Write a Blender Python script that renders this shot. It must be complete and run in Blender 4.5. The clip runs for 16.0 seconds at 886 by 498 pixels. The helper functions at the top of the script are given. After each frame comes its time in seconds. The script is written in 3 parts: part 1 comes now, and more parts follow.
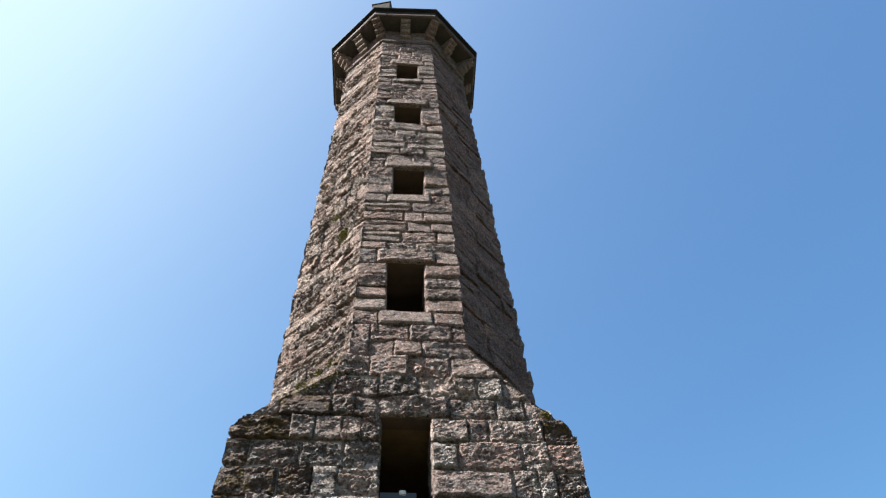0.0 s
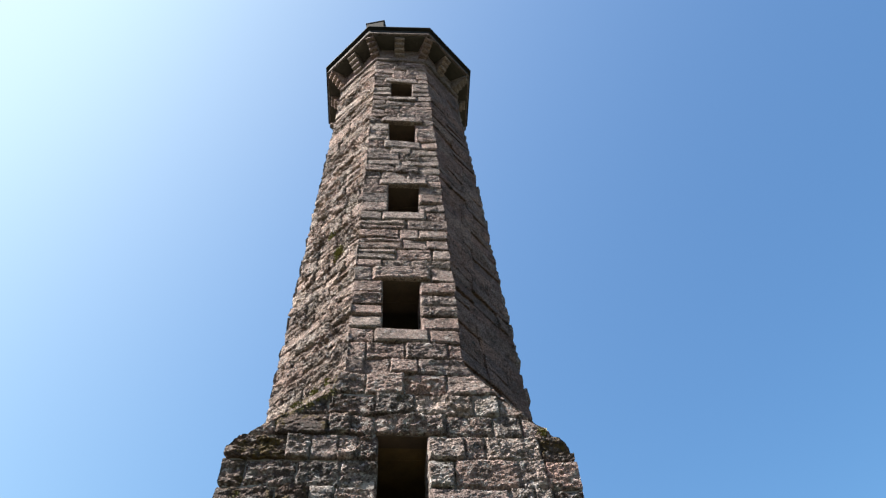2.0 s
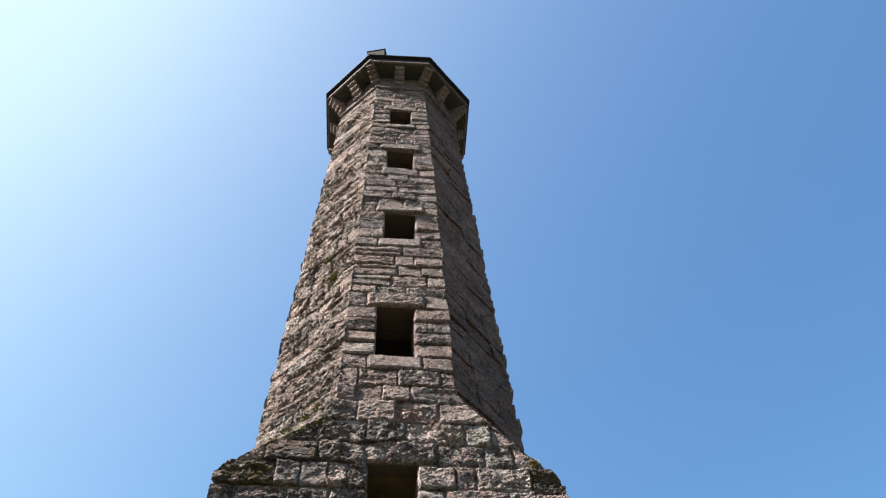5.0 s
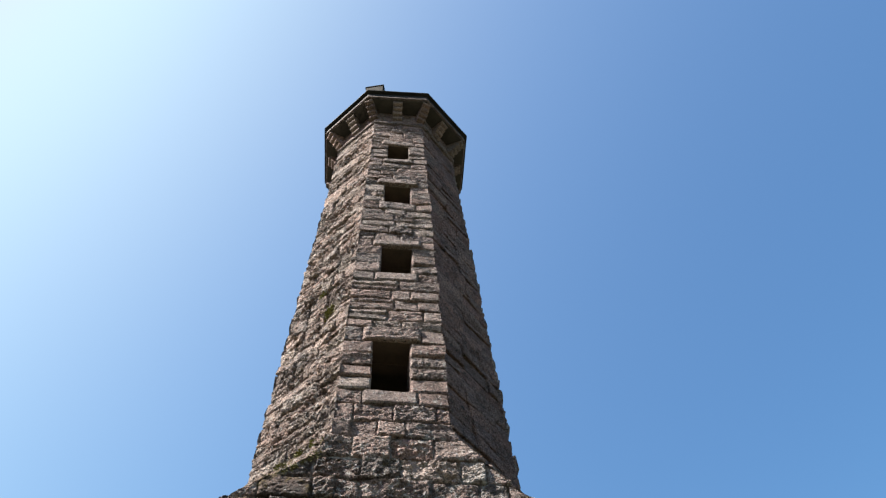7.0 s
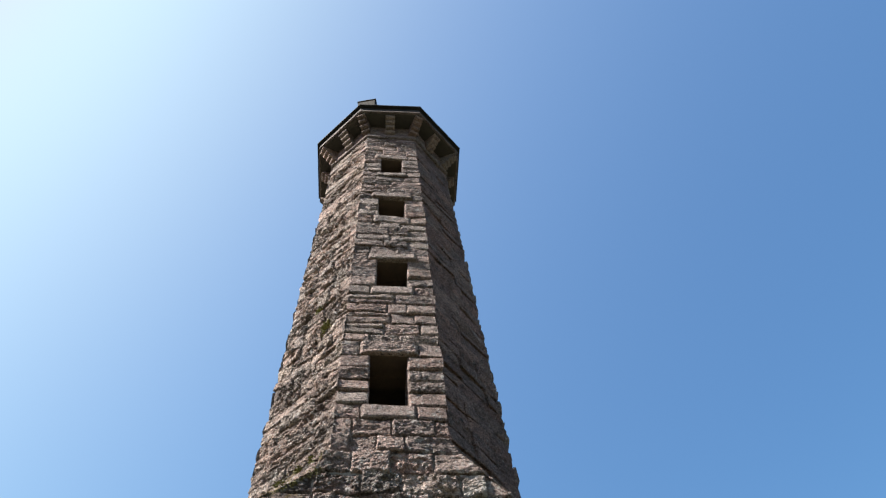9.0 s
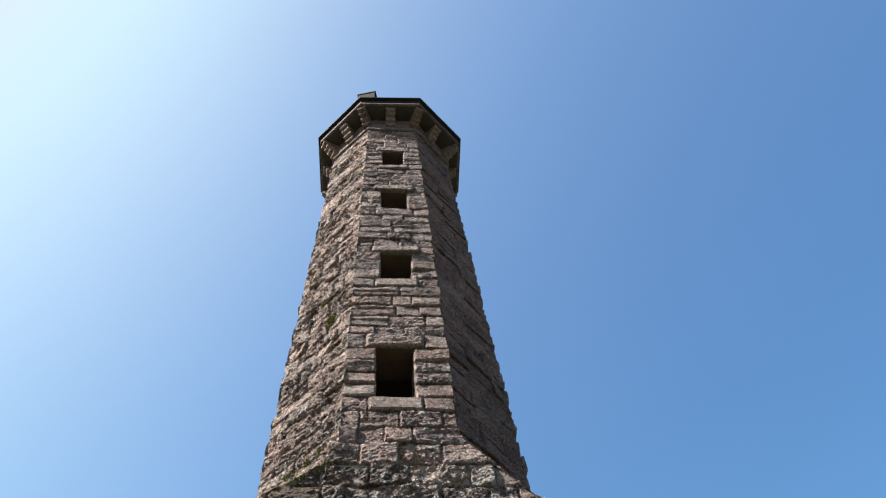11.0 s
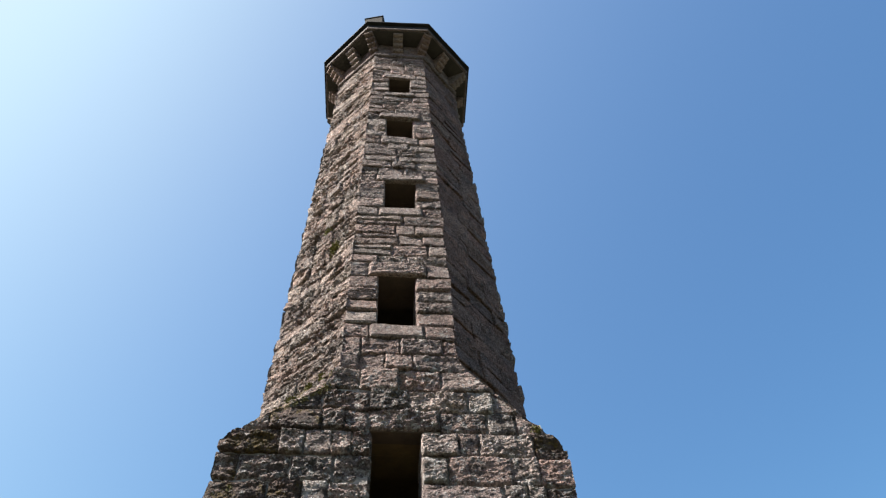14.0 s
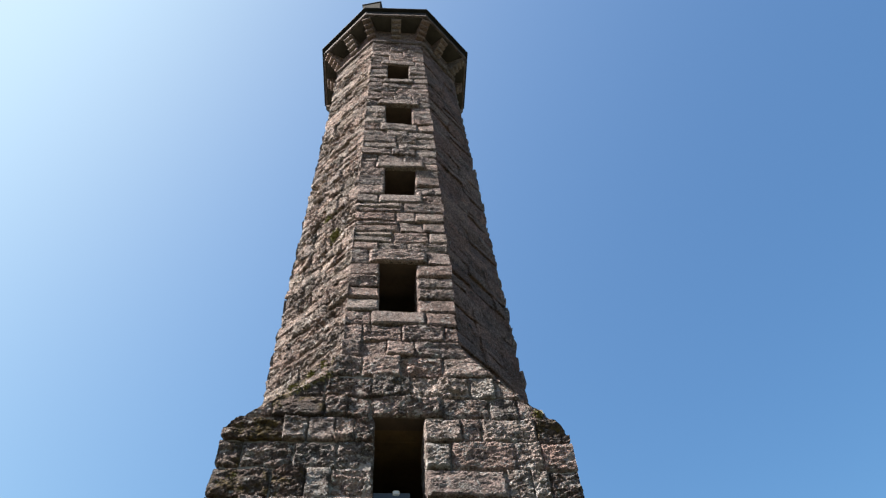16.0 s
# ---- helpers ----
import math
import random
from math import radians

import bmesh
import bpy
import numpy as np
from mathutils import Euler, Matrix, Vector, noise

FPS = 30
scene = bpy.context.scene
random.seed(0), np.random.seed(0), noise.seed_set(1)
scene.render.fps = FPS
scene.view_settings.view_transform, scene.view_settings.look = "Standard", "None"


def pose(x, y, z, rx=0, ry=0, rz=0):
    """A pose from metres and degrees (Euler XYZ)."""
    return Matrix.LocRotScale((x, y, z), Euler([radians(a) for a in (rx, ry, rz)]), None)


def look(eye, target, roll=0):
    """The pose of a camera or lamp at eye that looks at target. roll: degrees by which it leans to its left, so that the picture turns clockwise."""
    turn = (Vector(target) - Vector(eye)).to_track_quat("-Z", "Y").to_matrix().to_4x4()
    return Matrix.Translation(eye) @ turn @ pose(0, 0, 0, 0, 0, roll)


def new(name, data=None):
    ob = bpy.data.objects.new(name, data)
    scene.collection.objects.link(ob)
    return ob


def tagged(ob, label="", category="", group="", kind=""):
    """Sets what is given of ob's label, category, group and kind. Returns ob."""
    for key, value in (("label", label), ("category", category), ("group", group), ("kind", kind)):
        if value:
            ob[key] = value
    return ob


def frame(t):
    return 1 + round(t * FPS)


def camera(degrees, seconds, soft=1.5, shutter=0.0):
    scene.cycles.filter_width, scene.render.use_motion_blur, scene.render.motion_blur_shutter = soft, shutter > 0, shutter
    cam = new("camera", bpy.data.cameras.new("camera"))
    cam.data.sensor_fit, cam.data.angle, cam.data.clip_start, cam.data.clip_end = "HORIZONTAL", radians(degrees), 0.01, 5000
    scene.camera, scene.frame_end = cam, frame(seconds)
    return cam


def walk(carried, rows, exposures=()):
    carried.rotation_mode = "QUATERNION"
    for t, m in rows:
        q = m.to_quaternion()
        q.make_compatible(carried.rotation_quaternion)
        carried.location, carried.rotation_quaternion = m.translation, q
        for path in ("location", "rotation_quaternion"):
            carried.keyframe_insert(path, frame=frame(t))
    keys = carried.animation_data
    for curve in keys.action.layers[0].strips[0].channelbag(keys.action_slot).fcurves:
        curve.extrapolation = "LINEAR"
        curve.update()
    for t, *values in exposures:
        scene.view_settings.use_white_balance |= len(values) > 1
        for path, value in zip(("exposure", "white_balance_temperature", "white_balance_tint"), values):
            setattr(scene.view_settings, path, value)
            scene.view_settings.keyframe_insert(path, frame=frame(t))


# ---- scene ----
EYE = (-0.367, -7.932, 1.6)
# seconds, then the camera's Euler angles in degrees: it stands on the grass and only tilts and sways
ROWS = [
    (0.0, 145.52, 2.29, -4.52),
    (0.5, 145.70, 2.49, -4.27),
    (1.0, 146.01, 2.65, -4.38),
    (1.5, 146.40, 2.67, -4.53),
    (2.0, 146.80, 2.83, -4.33),
    (2.5, 146.89, 2.83, -4.39),
    (3.0, 146.77, 2.76, -4.60),
    (3.5, 146.91, 2.65, -4.94),
    (4.0, 147.45, 2.62, -5.10),
    (4.5, 148.08, 2.45, -5.40),
    (7.0, 151.36, 2.46, -6.06),
    (7.5, 151.55, 2.44, -6.29),
    (8.0, 151.84, 2.67, -6.00),
    (8.5, 152.12, 3.04, -5.55),
    (9.0, 152.33, 3.36, -5.13),
    (11.5, 151.45, 3.76, -3.78),
    (12.0, 151.18, 3.65, -3.76),
    (12.5, 150.83, 3.55, -3.90),
    (13.0, 149.40, 3.49, -3.99),
    (13.5, 147.93, 3.33, -4.27),
    (14.0, 146.50, 2.69, -5.08),
    (14.5, 146.29, 2.73, -4.89),
    (15.0, 146.05, 2.60, -4.98),
    (15.5, 145.78, 2.58, -5.01),
    (16.0, 145.52, 2.99, -4.55),
]
cam = camera(60.0, 16.0, 1.25)
walk(cam, [(t, pose(*EYE, rx, ry, rz)) for t, rx, ry, rz in ROWS], [(0, 2.27), (4.5, 2.26), (7, 2.18), (12, 2.14), (14.5, 2.12), (16, 2.10)])

# ---- light ----
SUN_EL, SUN_AZ = 50.0, -105.5
world = bpy.data.worlds.new("sky")
scene.world = world
world.use_nodes = True
wn, wl = world.node_tree.nodes, world.node_tree.links
sky = wn.new("ShaderNodeTexSky")
sky.sky_type, sky.sun_disc = "NISHITA", False
sky.sun_elevation, sky.sun_rotation = radians(SUN_EL), radians(SUN_AZ)
sky.altitude, sky.air_density, sky.dust_density, sky.ozone_density = 80, 1.0, 3.3, 3.0
hue = wn.new("ShaderNodeHueSaturation")
hue.inputs["Hue"].default_value, hue.inputs["Saturation"].default_value = 0.4935, 1.19
wl.new(sky.outputs[0], hue.inputs["Color"])
# the clear cyan cast of the sky near the sun
cast = wn.new("ShaderNodeMix")
cast.data_type, cast.blend_type = "RGBA", "MULTIPLY"
cast.inputs[0].default_value, cast.inputs[7].default_value = 1.0, (0.97, 1.03, 1.0, 1)
wl.new(hue.outputs[0], cast.inputs[6])
# thin haze: spreads the glow round the sun and keeps it below white, channel by channel
split, joined_sky = wn.new("ShaderNodeSeparateColor"), wn.new("ShaderNodeCombineColor")
wl.new(cast.outputs[2], split.inputs[0])


def sky_math(kind, *values):
    n = wn.new("ShaderNodeMath")
    n.operation = kind
    for socket, v in zip(n.inputs, values):
        if isinstance(v, (int, float)):
            socket.default_value = v
        else:
            wl.new(v, socket)
    return n.outputs[0]


SKY_UNIT, SKY_STRENGTH = 0.260, 0.11
for i, (p, q, r, e) in enumerate(((0.72, 2.50, 3.40, 2.0), (0.72, 0.98, 0.85, 2.83), (0.74, 0.90, 0.69, 2.05))):
    c = sky_math("MULTIPLY", split.outputs[i], SKY_UNIT)
    over = sky_math("MULTIPLY", c, sky_math("MULTIPLY_ADD", c, q, p))
    under = sky_math("MULTIPLY_ADD", sky_math("POWER", c, e), r, 1.0)
    wl.new(sky_math("MULTIPLY", sky_math("DIVIDE", over, under), 0.2207 / SKY_STRENGTH), joined_sky.inputs[i])
wl.new(joined_sky.outputs[0], wn["Background"].inputs["Color"])
wn["Background"].inputs["Strength"].default_value = SKY_STRENGTH
sun = new("sun", bpy.data.lights.new("sun", "SUN"))
sun.data.energy, sun.data.angle, sun.data.color = 5.0, radians(0.53), (1.0, 0.93, 0.84)
sun_way = Vector((math.sin(radians(SUN_AZ)) * math.cos(radians(SUN_EL)), math.cos(radians(SUN_AZ)) * math.cos(radians(SUN_EL)), math.sin(radians(SUN_EL))))
sun.matrix_world = look(sun_way * 60, (0, 0, 0))


# ---- materials ----
def material(name):
    m = bpy.data.materials.new(name)
    m.use_nodes = True
    return m, m.node_tree.nodes, m.node_tree.links, m.node_tree.nodes["Principled BSDF"]


def mixed(nodes, links, fac, a, b, mode="MIX"):
    n = nodes.new("ShaderNodeMix")
    n.data_type, n.blend_type = "RGBA", mode
    for socket, v in ((n.inputs[0], fac), (n.inputs[6], a), (n.inputs[7], b)):
        if isinstance(v, (int, float)):
            socket.default_value = v
        elif isinstance(v, tuple):
            socket.default_value = (*v, 1)
        else:
            links.new(v, socket)
    return n.outputs[2]


def noisy(nodes, links, coords, scale, detail=6, rough=0.6, lo=0.4, hi=0.6):
    n = nodes.new("ShaderNodeTexNoise")
    n.inputs["Scale"].default_value, n.inputs["Detail"].default_value, n.inputs["Roughness"].default_value = scale, detail, rough
    links.new(coords, n.inputs["Vector"])
    r = nodes.new("ShaderNodeMapRange")
    r.inputs[1].default_value, r.inputs[2].default_value = lo, hi
    links.new(n.outputs[0], r.inputs[0])
    return r.outputs[0]


def bumped(nodes, links, bsdf, layers):
    """layers: (height socket, strength, distance), chained."""
    last = None
    for h, strength, dist in layers:
        b = nodes.new("ShaderNodeBump")
        b.inputs["Strength"].default_value, b.inputs["Distance"].default_value = strength, dist
        links.new(h, b.inputs["Height"])
        if last:
            links.new(last, b.inputs["Normal"])
        last = b.outputs[0]
    links.new(last, bsdf.inputs["Normal"])


def stone_material(name, source, tint=(1, 1, 1), moss=0.0, lichen=0.5, crust=0.0):
    """Weathered pink-grey rubble; source names what varies from stone to stone: 'object' or 'island'."""
    m, nodes, links, bsdf = material(name)
    geo = nodes.new("ShaderNodeNewGeometry")
    pos = geo.outputs["Position"]
    rnd = nodes.new("ShaderNodeObjectInfo").outputs["Random"] if source == "object" else geo.outputs["Random Per Island"]
    ramp = nodes.new("ShaderNodeValToRGB")
    stops = [(0.0, (0.165, 0.133, 0.120)), (0.2, (0.240, 0.178, 0.156)), (0.42, (0.235, 0.202, 0.184)), (0.6, (0.270, 0.196, 0.170)),
             (0.78, (0.290, 0.255, 0.230)), (0.9, (0.185, 0.152, 0.142)), (1.0, (0.315, 0.238, 0.206))]
    while len(ramp.color_ramp.elements) < len(stops):
        ramp.color_ramp.elements.new(0.5)
    for e, (at, c) in zip(ramp.color_ramp.elements, stops):
        e.position, e.color = at, (*[a * b for a, b in zip(c, tint)], 1)
    links.new(rnd, ramp.inputs[0])
    # broad weathering, grain, dark crust, pale lichen in patches and specks
    flat = nodes.new("ShaderNodeMapping")
    flat.inputs["Scale"].default_value = (1, 1, 1.6)
    links.new(pos, flat.inputs["Vector"])
    bed = flat.outputs[0]

    def scaled(c, k):
        return mixed(nodes, links, 1.0, c, (k, k, k), "MULTIPLY")

    col = mixed(nodes, links, noisy(nodes, links, pos, 1.1, 4, 0.6, 0.35, 0.7), ramp.outputs[0], scaled(ramp.outputs[0], 0.66))
    streak = noisy(nodes, links, bed, 9, 8, 0.8, 0.32, 0.68)
    col = mixed(nodes, links, streak, scaled(col, 0.62), scaled(col, 1.45))
    grain = noisy(nodes, links, pos, 38, 5, 0.75, 0.38, 0.62)
    col = mixed(nodes, links, grain, scaled(col, 0.52), scaled(col, 1.6))
    col = mixed(nodes, links, noisy(nodes, links, pos, 3.2, 9, 0.8, 0.56 - 0.06 * crust, 0.66 - 0.06 * crust), col, scaled(col, 0.42))
    col = mixed(nodes, links, noisy(nodes, links, pos, 6.5, 8, 0.75, 0.58 - 0.03 * crust, 0.66 - 0.03 * crust), col, (0.055, 0.046, 0.041))
    col = mixed(nodes, links, noisy(nodes, links, bed, 15, 6, 0.75, 0.57, 0.63), col, (0.045, 0.038, 0.035))

    col = mixed(nodes, links, noisy(nodes, links, pos, 40, 4, 0.7, 0.56, 0.64), col, scaled(col, 0.3))

    def share(socket, k):
        n = nodes.new("ShaderNodeMath")
        n.operation = "MULTIPLY"
        links.new(socket, n.inputs[0])
        n.inputs[1].default_value = k
        return n.outputs[0]

    col = mixed(nodes, links, share(noisy(nodes, links, pos, 7.3, 10, 0.8, 0.60 - 0.06 * lichen, 0.66 - 0.06 * lichen), 0.7), col, (0.40, 0.39, 0.37))
    col = mixed(nodes, links, share(noisy(nodes, links, pos, 21, 6, 0.75, 0.61 - 0.04 * lichen, 0.66 - 0.04 * lichen), 0.8), col, (0.47, 0.46, 0.44))
    if moss:
        col = mixed(nodes, links, share(noisy(nodes, links, pos, 3.1, 8, 0.75, 0.66, 0.70), 0.8), col, (0.23, 0.175, 0.06))
        green = noisy(nodes, links, pos, 2.3, 8, 0.7, 0.64 - 0.12 * moss, 0.70 - 0.12 * moss)
        col = mixed(nodes, links, green, col, mixed(nodes, links, noisy(nodes, links, pos, 26, 6, 0.7), (0.030, 0.019, 0.010), (0.105, 0.072, 0.018)))
    # weathered-out pits, in patches; the shade inside them is painted into the colour
    warp = nodes.new("ShaderNodeTexNoise")
    warp.inputs["Scale"].default_value, warp.inputs["Detail"].default_value = 18, 3
    links.new(bed, warp.inputs["Vector"])
    bent = mixed(nodes, links, 0.05, bed, warp.outputs["Color"], "ADD")
    cells = nodes.new("ShaderNodeTexVoronoi")
    cells.inputs["Scale"].default_value = 24
    links.new(bent, cells.inputs["Vector"])
    hole = nodes.new("ShaderNodeMapRange")
    hole.inputs[1].default_value, hole.inputs[2].default_value, hole.inputs[3].default_value, hole.inputs[4].default_value = 0.16, 0.34, 1.0, 0.0
    links.new(cells.outputs["Distance"], hole.inputs[0])
    patch = noisy(nodes, links, pos, 2.6, 5, 0.7, 0.5 - 0.05 * crust, 0.62 - 0.05 * crust)
    pit = nodes.new("ShaderNodeMath")
    pit.operation = "MULTIPLY"
    links.new(hole.outputs[0], pit.inputs[0])
    links.new(patch, pit.inputs[1])
    col = mixed(nodes, links, share(pit.outputs[0], 0.7), col, (0.035, 0.029, 0.026))
    links.new(col, bsdf.inputs["Base Color"])
    bsdf.inputs["Roughness"].default_value = 0.92
    bsdf.inputs["Specular IOR Level"].default_value = 0.25
    bumped(nodes, links, bsdf, [(noisy(nodes, links, bed, 12, 8, 0.75, 0.3, 0.7), 0.9, 0.040), (noisy(nodes, links, bed, 40, 6, 0.75, 0.3, 0.7), 0.9, 0.022), (share(pit.outputs[0], -1.0), 0.9, 0.02)])
    return m


STONE = stone_material("weathered_stone", "object", (1.10, 1.03, 1.01), 0.0, 0.7, 0.9)
# left wall tinted lighter for sunlight, pinker right wall tinted darker for shade
STONE_LIT_SIDE = stone_material("sunlit_side_stone", "object", (1.34, 1.26, 1.18), 0.0, 0.8, 1.4)
STONE_SHADE_SIDE = stone_material("shaded_side_pink_stone", "object", (0.88, 0.71, 0.69), 0.0, -0.2, 0.6)
STONE_BASE = stone_material("mossy_stone", "object", (1.18, 1.09, 1.05), 0.3, 1.2, 1.15)
STONE_PINK = stone_material("fresh_pink_stone", "object", (1.28, 1.17, 1.13), 0.0, 1.0, 1.0)
STONE_PALE = stone_material("lichened_stone", "object", (1.02, 0.99, 0.96), 0.0, 1.6, 1.0)
STONE_DARK = stone_material("craggy_dark_stone", "object", (0.85, 0.80, 0.78), 0.2, 1.2, 2.0)
STONE_MOSS = stone_material("moss_covered_stone", "object", (0.72, 0.66, 0.62), 1.15, 0.5, 2.0)
STONE_JOINED = stone_material("weathered_stone_joined", "island", (1, 1, 1), 0.1)
STONE_BAND = stone_material("band_stone", "object", (0.86, 0.81, 0.80), 0.0, 0.1, 0.5)
STONE_CAP = stone_material("corbel_stone", "object", (0.84, 0.78, 0.76), 0.0, -0.3, -0.6)
STONE_DRESSED = stone_material("dressed_stone", "object", (1.04, 1.05, 1.05), 0.0, 0.8)
STONE_SLOPE = stone_material("broach_stone", "island", (0.9, 0.86, 0.80), 1.35, 0.8, 1.0)
BASE_KINDS = (STONE_BASE, STONE_PINK, STONE_PALE, STONE_DARK, STONE_MOSS)


def plain_material(name, a, b, scale, rough=0.9, bump=0.02, bump_scale=30, metal=0.0):
    m, nodes, links, bsdf = material(name)
    pos = nodes.new("ShaderNodeNewGeometry").outputs["Position"]
    col = mixed(nodes, links, noisy(nodes, links, pos, scale, 8, 0.7, 0.3, 0.7), a, b)
    col = mixed(nodes, links, noisy(nodes, links, pos, scale * 7, 6, 0.7, 0.2, 0.8), col, mixed(nodes, links, 1.0, col, (0.6, 0.6, 0.6), "MULTIPLY"))
    links.new(col, bsdf.inputs["Base Color"])
    bsdf.inputs["Roughness"].default_value, bsdf.inputs["Metallic"].default_value = rough, metal
    bumped(nodes, links, bsdf, [(noisy(nodes, links, pos, bump_scale, 6, 0.7, 0.2, 0.8), 0.6, bump)])
    return m


MORTAR = plain_material("lime_mortar", (0.21, 0.185, 0.16), (0.085, 0.075, 0.066), 5)
MORTAR_GREY = plain_material("grey_mortar", (0.30, 0.275, 0.25), (0.14, 0.128, 0.116), 6, 0.95, 0.04, 20)
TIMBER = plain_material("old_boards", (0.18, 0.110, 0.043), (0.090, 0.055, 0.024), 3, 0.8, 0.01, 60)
COPING = plain_material("near_black_coping", (0.014, 0.015, 0.017), (0.030, 0.030, 0.030), 2.5, 0.75, 0.02, 18)
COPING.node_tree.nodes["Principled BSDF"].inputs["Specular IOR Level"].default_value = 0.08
# darker copy of the boards: the openings' inner shade is put into the colour
TIMBER_SHADE = plain_material("shade_dark_boards", (0.095, 0.060, 0.040), (0.045, 0.029, 0.020), 3, 0.8, 0.01, 60)
# soffit colour darkened to hold the shade under the overhang
SOFFIT = plain_material("shade_dark_soffit_slabs", (0.056, 0.047, 0.042), (0.030, 0.026, 0.024), 4, 0.9, 0.03, 14)
BOXWOOD = plain_material("weathered_ply", (0.013, 0.0125, 0.008), (0.009, 0.0085, 0.0055), 5, 0.8, 0.006, 60)
BOXWOOD.node_tree.nodes["Principled BSDF"].inputs["Specular IOR Level"].default_value = 0.1
GRASS = plain_material("grass", (0.055, 0.058, 0.028), (0.085, 0.080, 0.045), 0.6, 0.9, 0.05, 25)
FERN = plain_material("leaf_green", (0.10, 0.105, 0.015), (0.16, 0.14, 0.03), 14, 0.7, 0.004, 60)
GLASS, gn, gl, gb = material("dusty_glass")
gb.inputs["Base Color"].default_value, gb.inputs["Roughness"].default_value = (0.02, 0.022, 0.025, 1), 0.12
gb.inputs["IOR"].default_value = 1.42
FRAME = plain_material("pale_paint", (0.62, 0.62, 0.60), (0.48, 0.48, 0.46), 8, 0.6, 0.003, 60)

# ---- plan of the tower ----
T8 = math.tan(math.pi / 8)
SHOULDER_Z, SQUARE_Z, SQUARE_HALF, SHIFT = 8.37, 7.22, 1.80, -0.045
TOP_Z = 19.98          # where the corbel table begins
PARAPET_Z, CAP_Z, PARAPET_A = 20.92, 21.30, 1.912
WALL = 0.6
# the beds of the courses, from the corbels down to the first window
BEDS = [19.96, 19.66, 19.37, 19.09, 18.82, 18.48, 18.18, 17.93, 17.65, 17.37, 17.11, 16.85, 16.6, 16.35, 16.04, 15.74, 15.46, 15.19, 14.87, 14.59, 14.35, 14.09, 13.83, 13.54, 13.26, 13.01, 12.71, 12.38, 12.12, 11.82, 11.53, 11.23, 10.95, 10.72, 10.37, 10.1, 9.83, 9.58, 9.3, 9.01, 8.7, 8.42, 8.08, 7.73, 7.42, 7.08, 6.72, 6.36, 6.0]
while BEDS[-1] > 0.5:
    BEDS.append(round(BEDS[-1] - 0.38 - 0.05 * math.sin(3 * BEDS[-1]), 2))
BEDS[-1] = 0.0
# openings of the front: left, right, bottom, top
OPENINGS = [(-0.305, 0.22, 6.00, 7.42), (-0.295, 0.212, 9.30, 10.37), (-0.248, 0.265, 12.38, 13.26), (-0.252, 0.26, 15.19, 16.04), (-0.228, 0.235, 17.65, 18.48)]


def apothem(z):
    return 1.9226 - 0.02419 * z


def frame_of(k):
    a = radians(-90 + 45 * k)
    return Vector((math.cos(a), math.sin(a), 0)), Vector((-math.sin(a), math.cos(a), 0))


def place(k, u, z, d):
    n, t = frame_of(k)
    return n * (apothem(z) + d) + t * u + Vector((0, 0, z))


def oct_half(z, d=0.0):
    return (apothem(z) + d) * T8


# the front's two edges where the octagon spreads into the square base: height, half width
EDGE_LEFT = [(7.22, 1.855), (7.35, 1.77), (7.45, 1.64), (7.57, 1.46), (7.80, 1.19), (8.07, 0.87), (8.45, 0.72)]
EDGE_RIGHT = [(7.22, 1.785), (7.33, 1.73), (7.47, 1.59), (7.70, 1.36), (7.94, 1.18), (8.15, 1.01), (8.46, 0.79), (8.62, 0.72)]


def edge(z, line):
    if z <= line[0][0]:
        return line[0][1] + 0.03 * (line[0][0] - z)
    for (z0, w0), (z1, w1) in zip(line, line[1:]):
        if z <= z1:
            return w0 + (w1 - w0) * (z - z0) / (z1 - z0)
    return oct_half(z)


def front_span(z):
    """Left and right end of the front at a height: octagon above, broach, then the square base."""
    return -max(edge(z, EDGE_LEFT), oct_half(z)), max(edge(z, EDGE_RIGHT), oct_half(z))


def oct_span(z):
    return -oct_half(z), oct_half(z)


def square_span(z):
    """The same outline without the lean to one side, for the walls behind."""
    lo, hi = front_span(z)
    return (lo - hi) / 2, (hi - lo) / 2


def mesh_object(name, verts, faces, mat, parent=None, smooth=False):
    me = bpy.data.meshes.new(name)
    me.from_pydata([tuple(v) for v in verts], [], faces)
    me.materials.append(mat)
    if smooth:
        me.polygons.foreach_set("use_smooth", [True] * len(me.polygons))
    me.update()
    ob = new(name, me)
    ob.parent = parent
    return ob


def part(name, bm, mat, parent, label=""):
    bmesh.ops.recalc_face_normals(bm, faces=bm.faces)
    me = bpy.data.meshes.new(name)
    bm.to_mesh(me)
    bm.free()
    me.materials.append(mat)
    ob = new(name, me)
    ob.parent = parent
    return tagged(ob, label)


def steps_of(length, cell):
    """Fractions along an edge, closer together near both ends."""
    n = max(3, round(length / cell))
    inner = [0.05 + 0.9 * i / (n - 2) for i in range(n - 1)] if n > 3 else [0.12, 0.5, 0.88]
    return [0.0] + inner + [1.0]


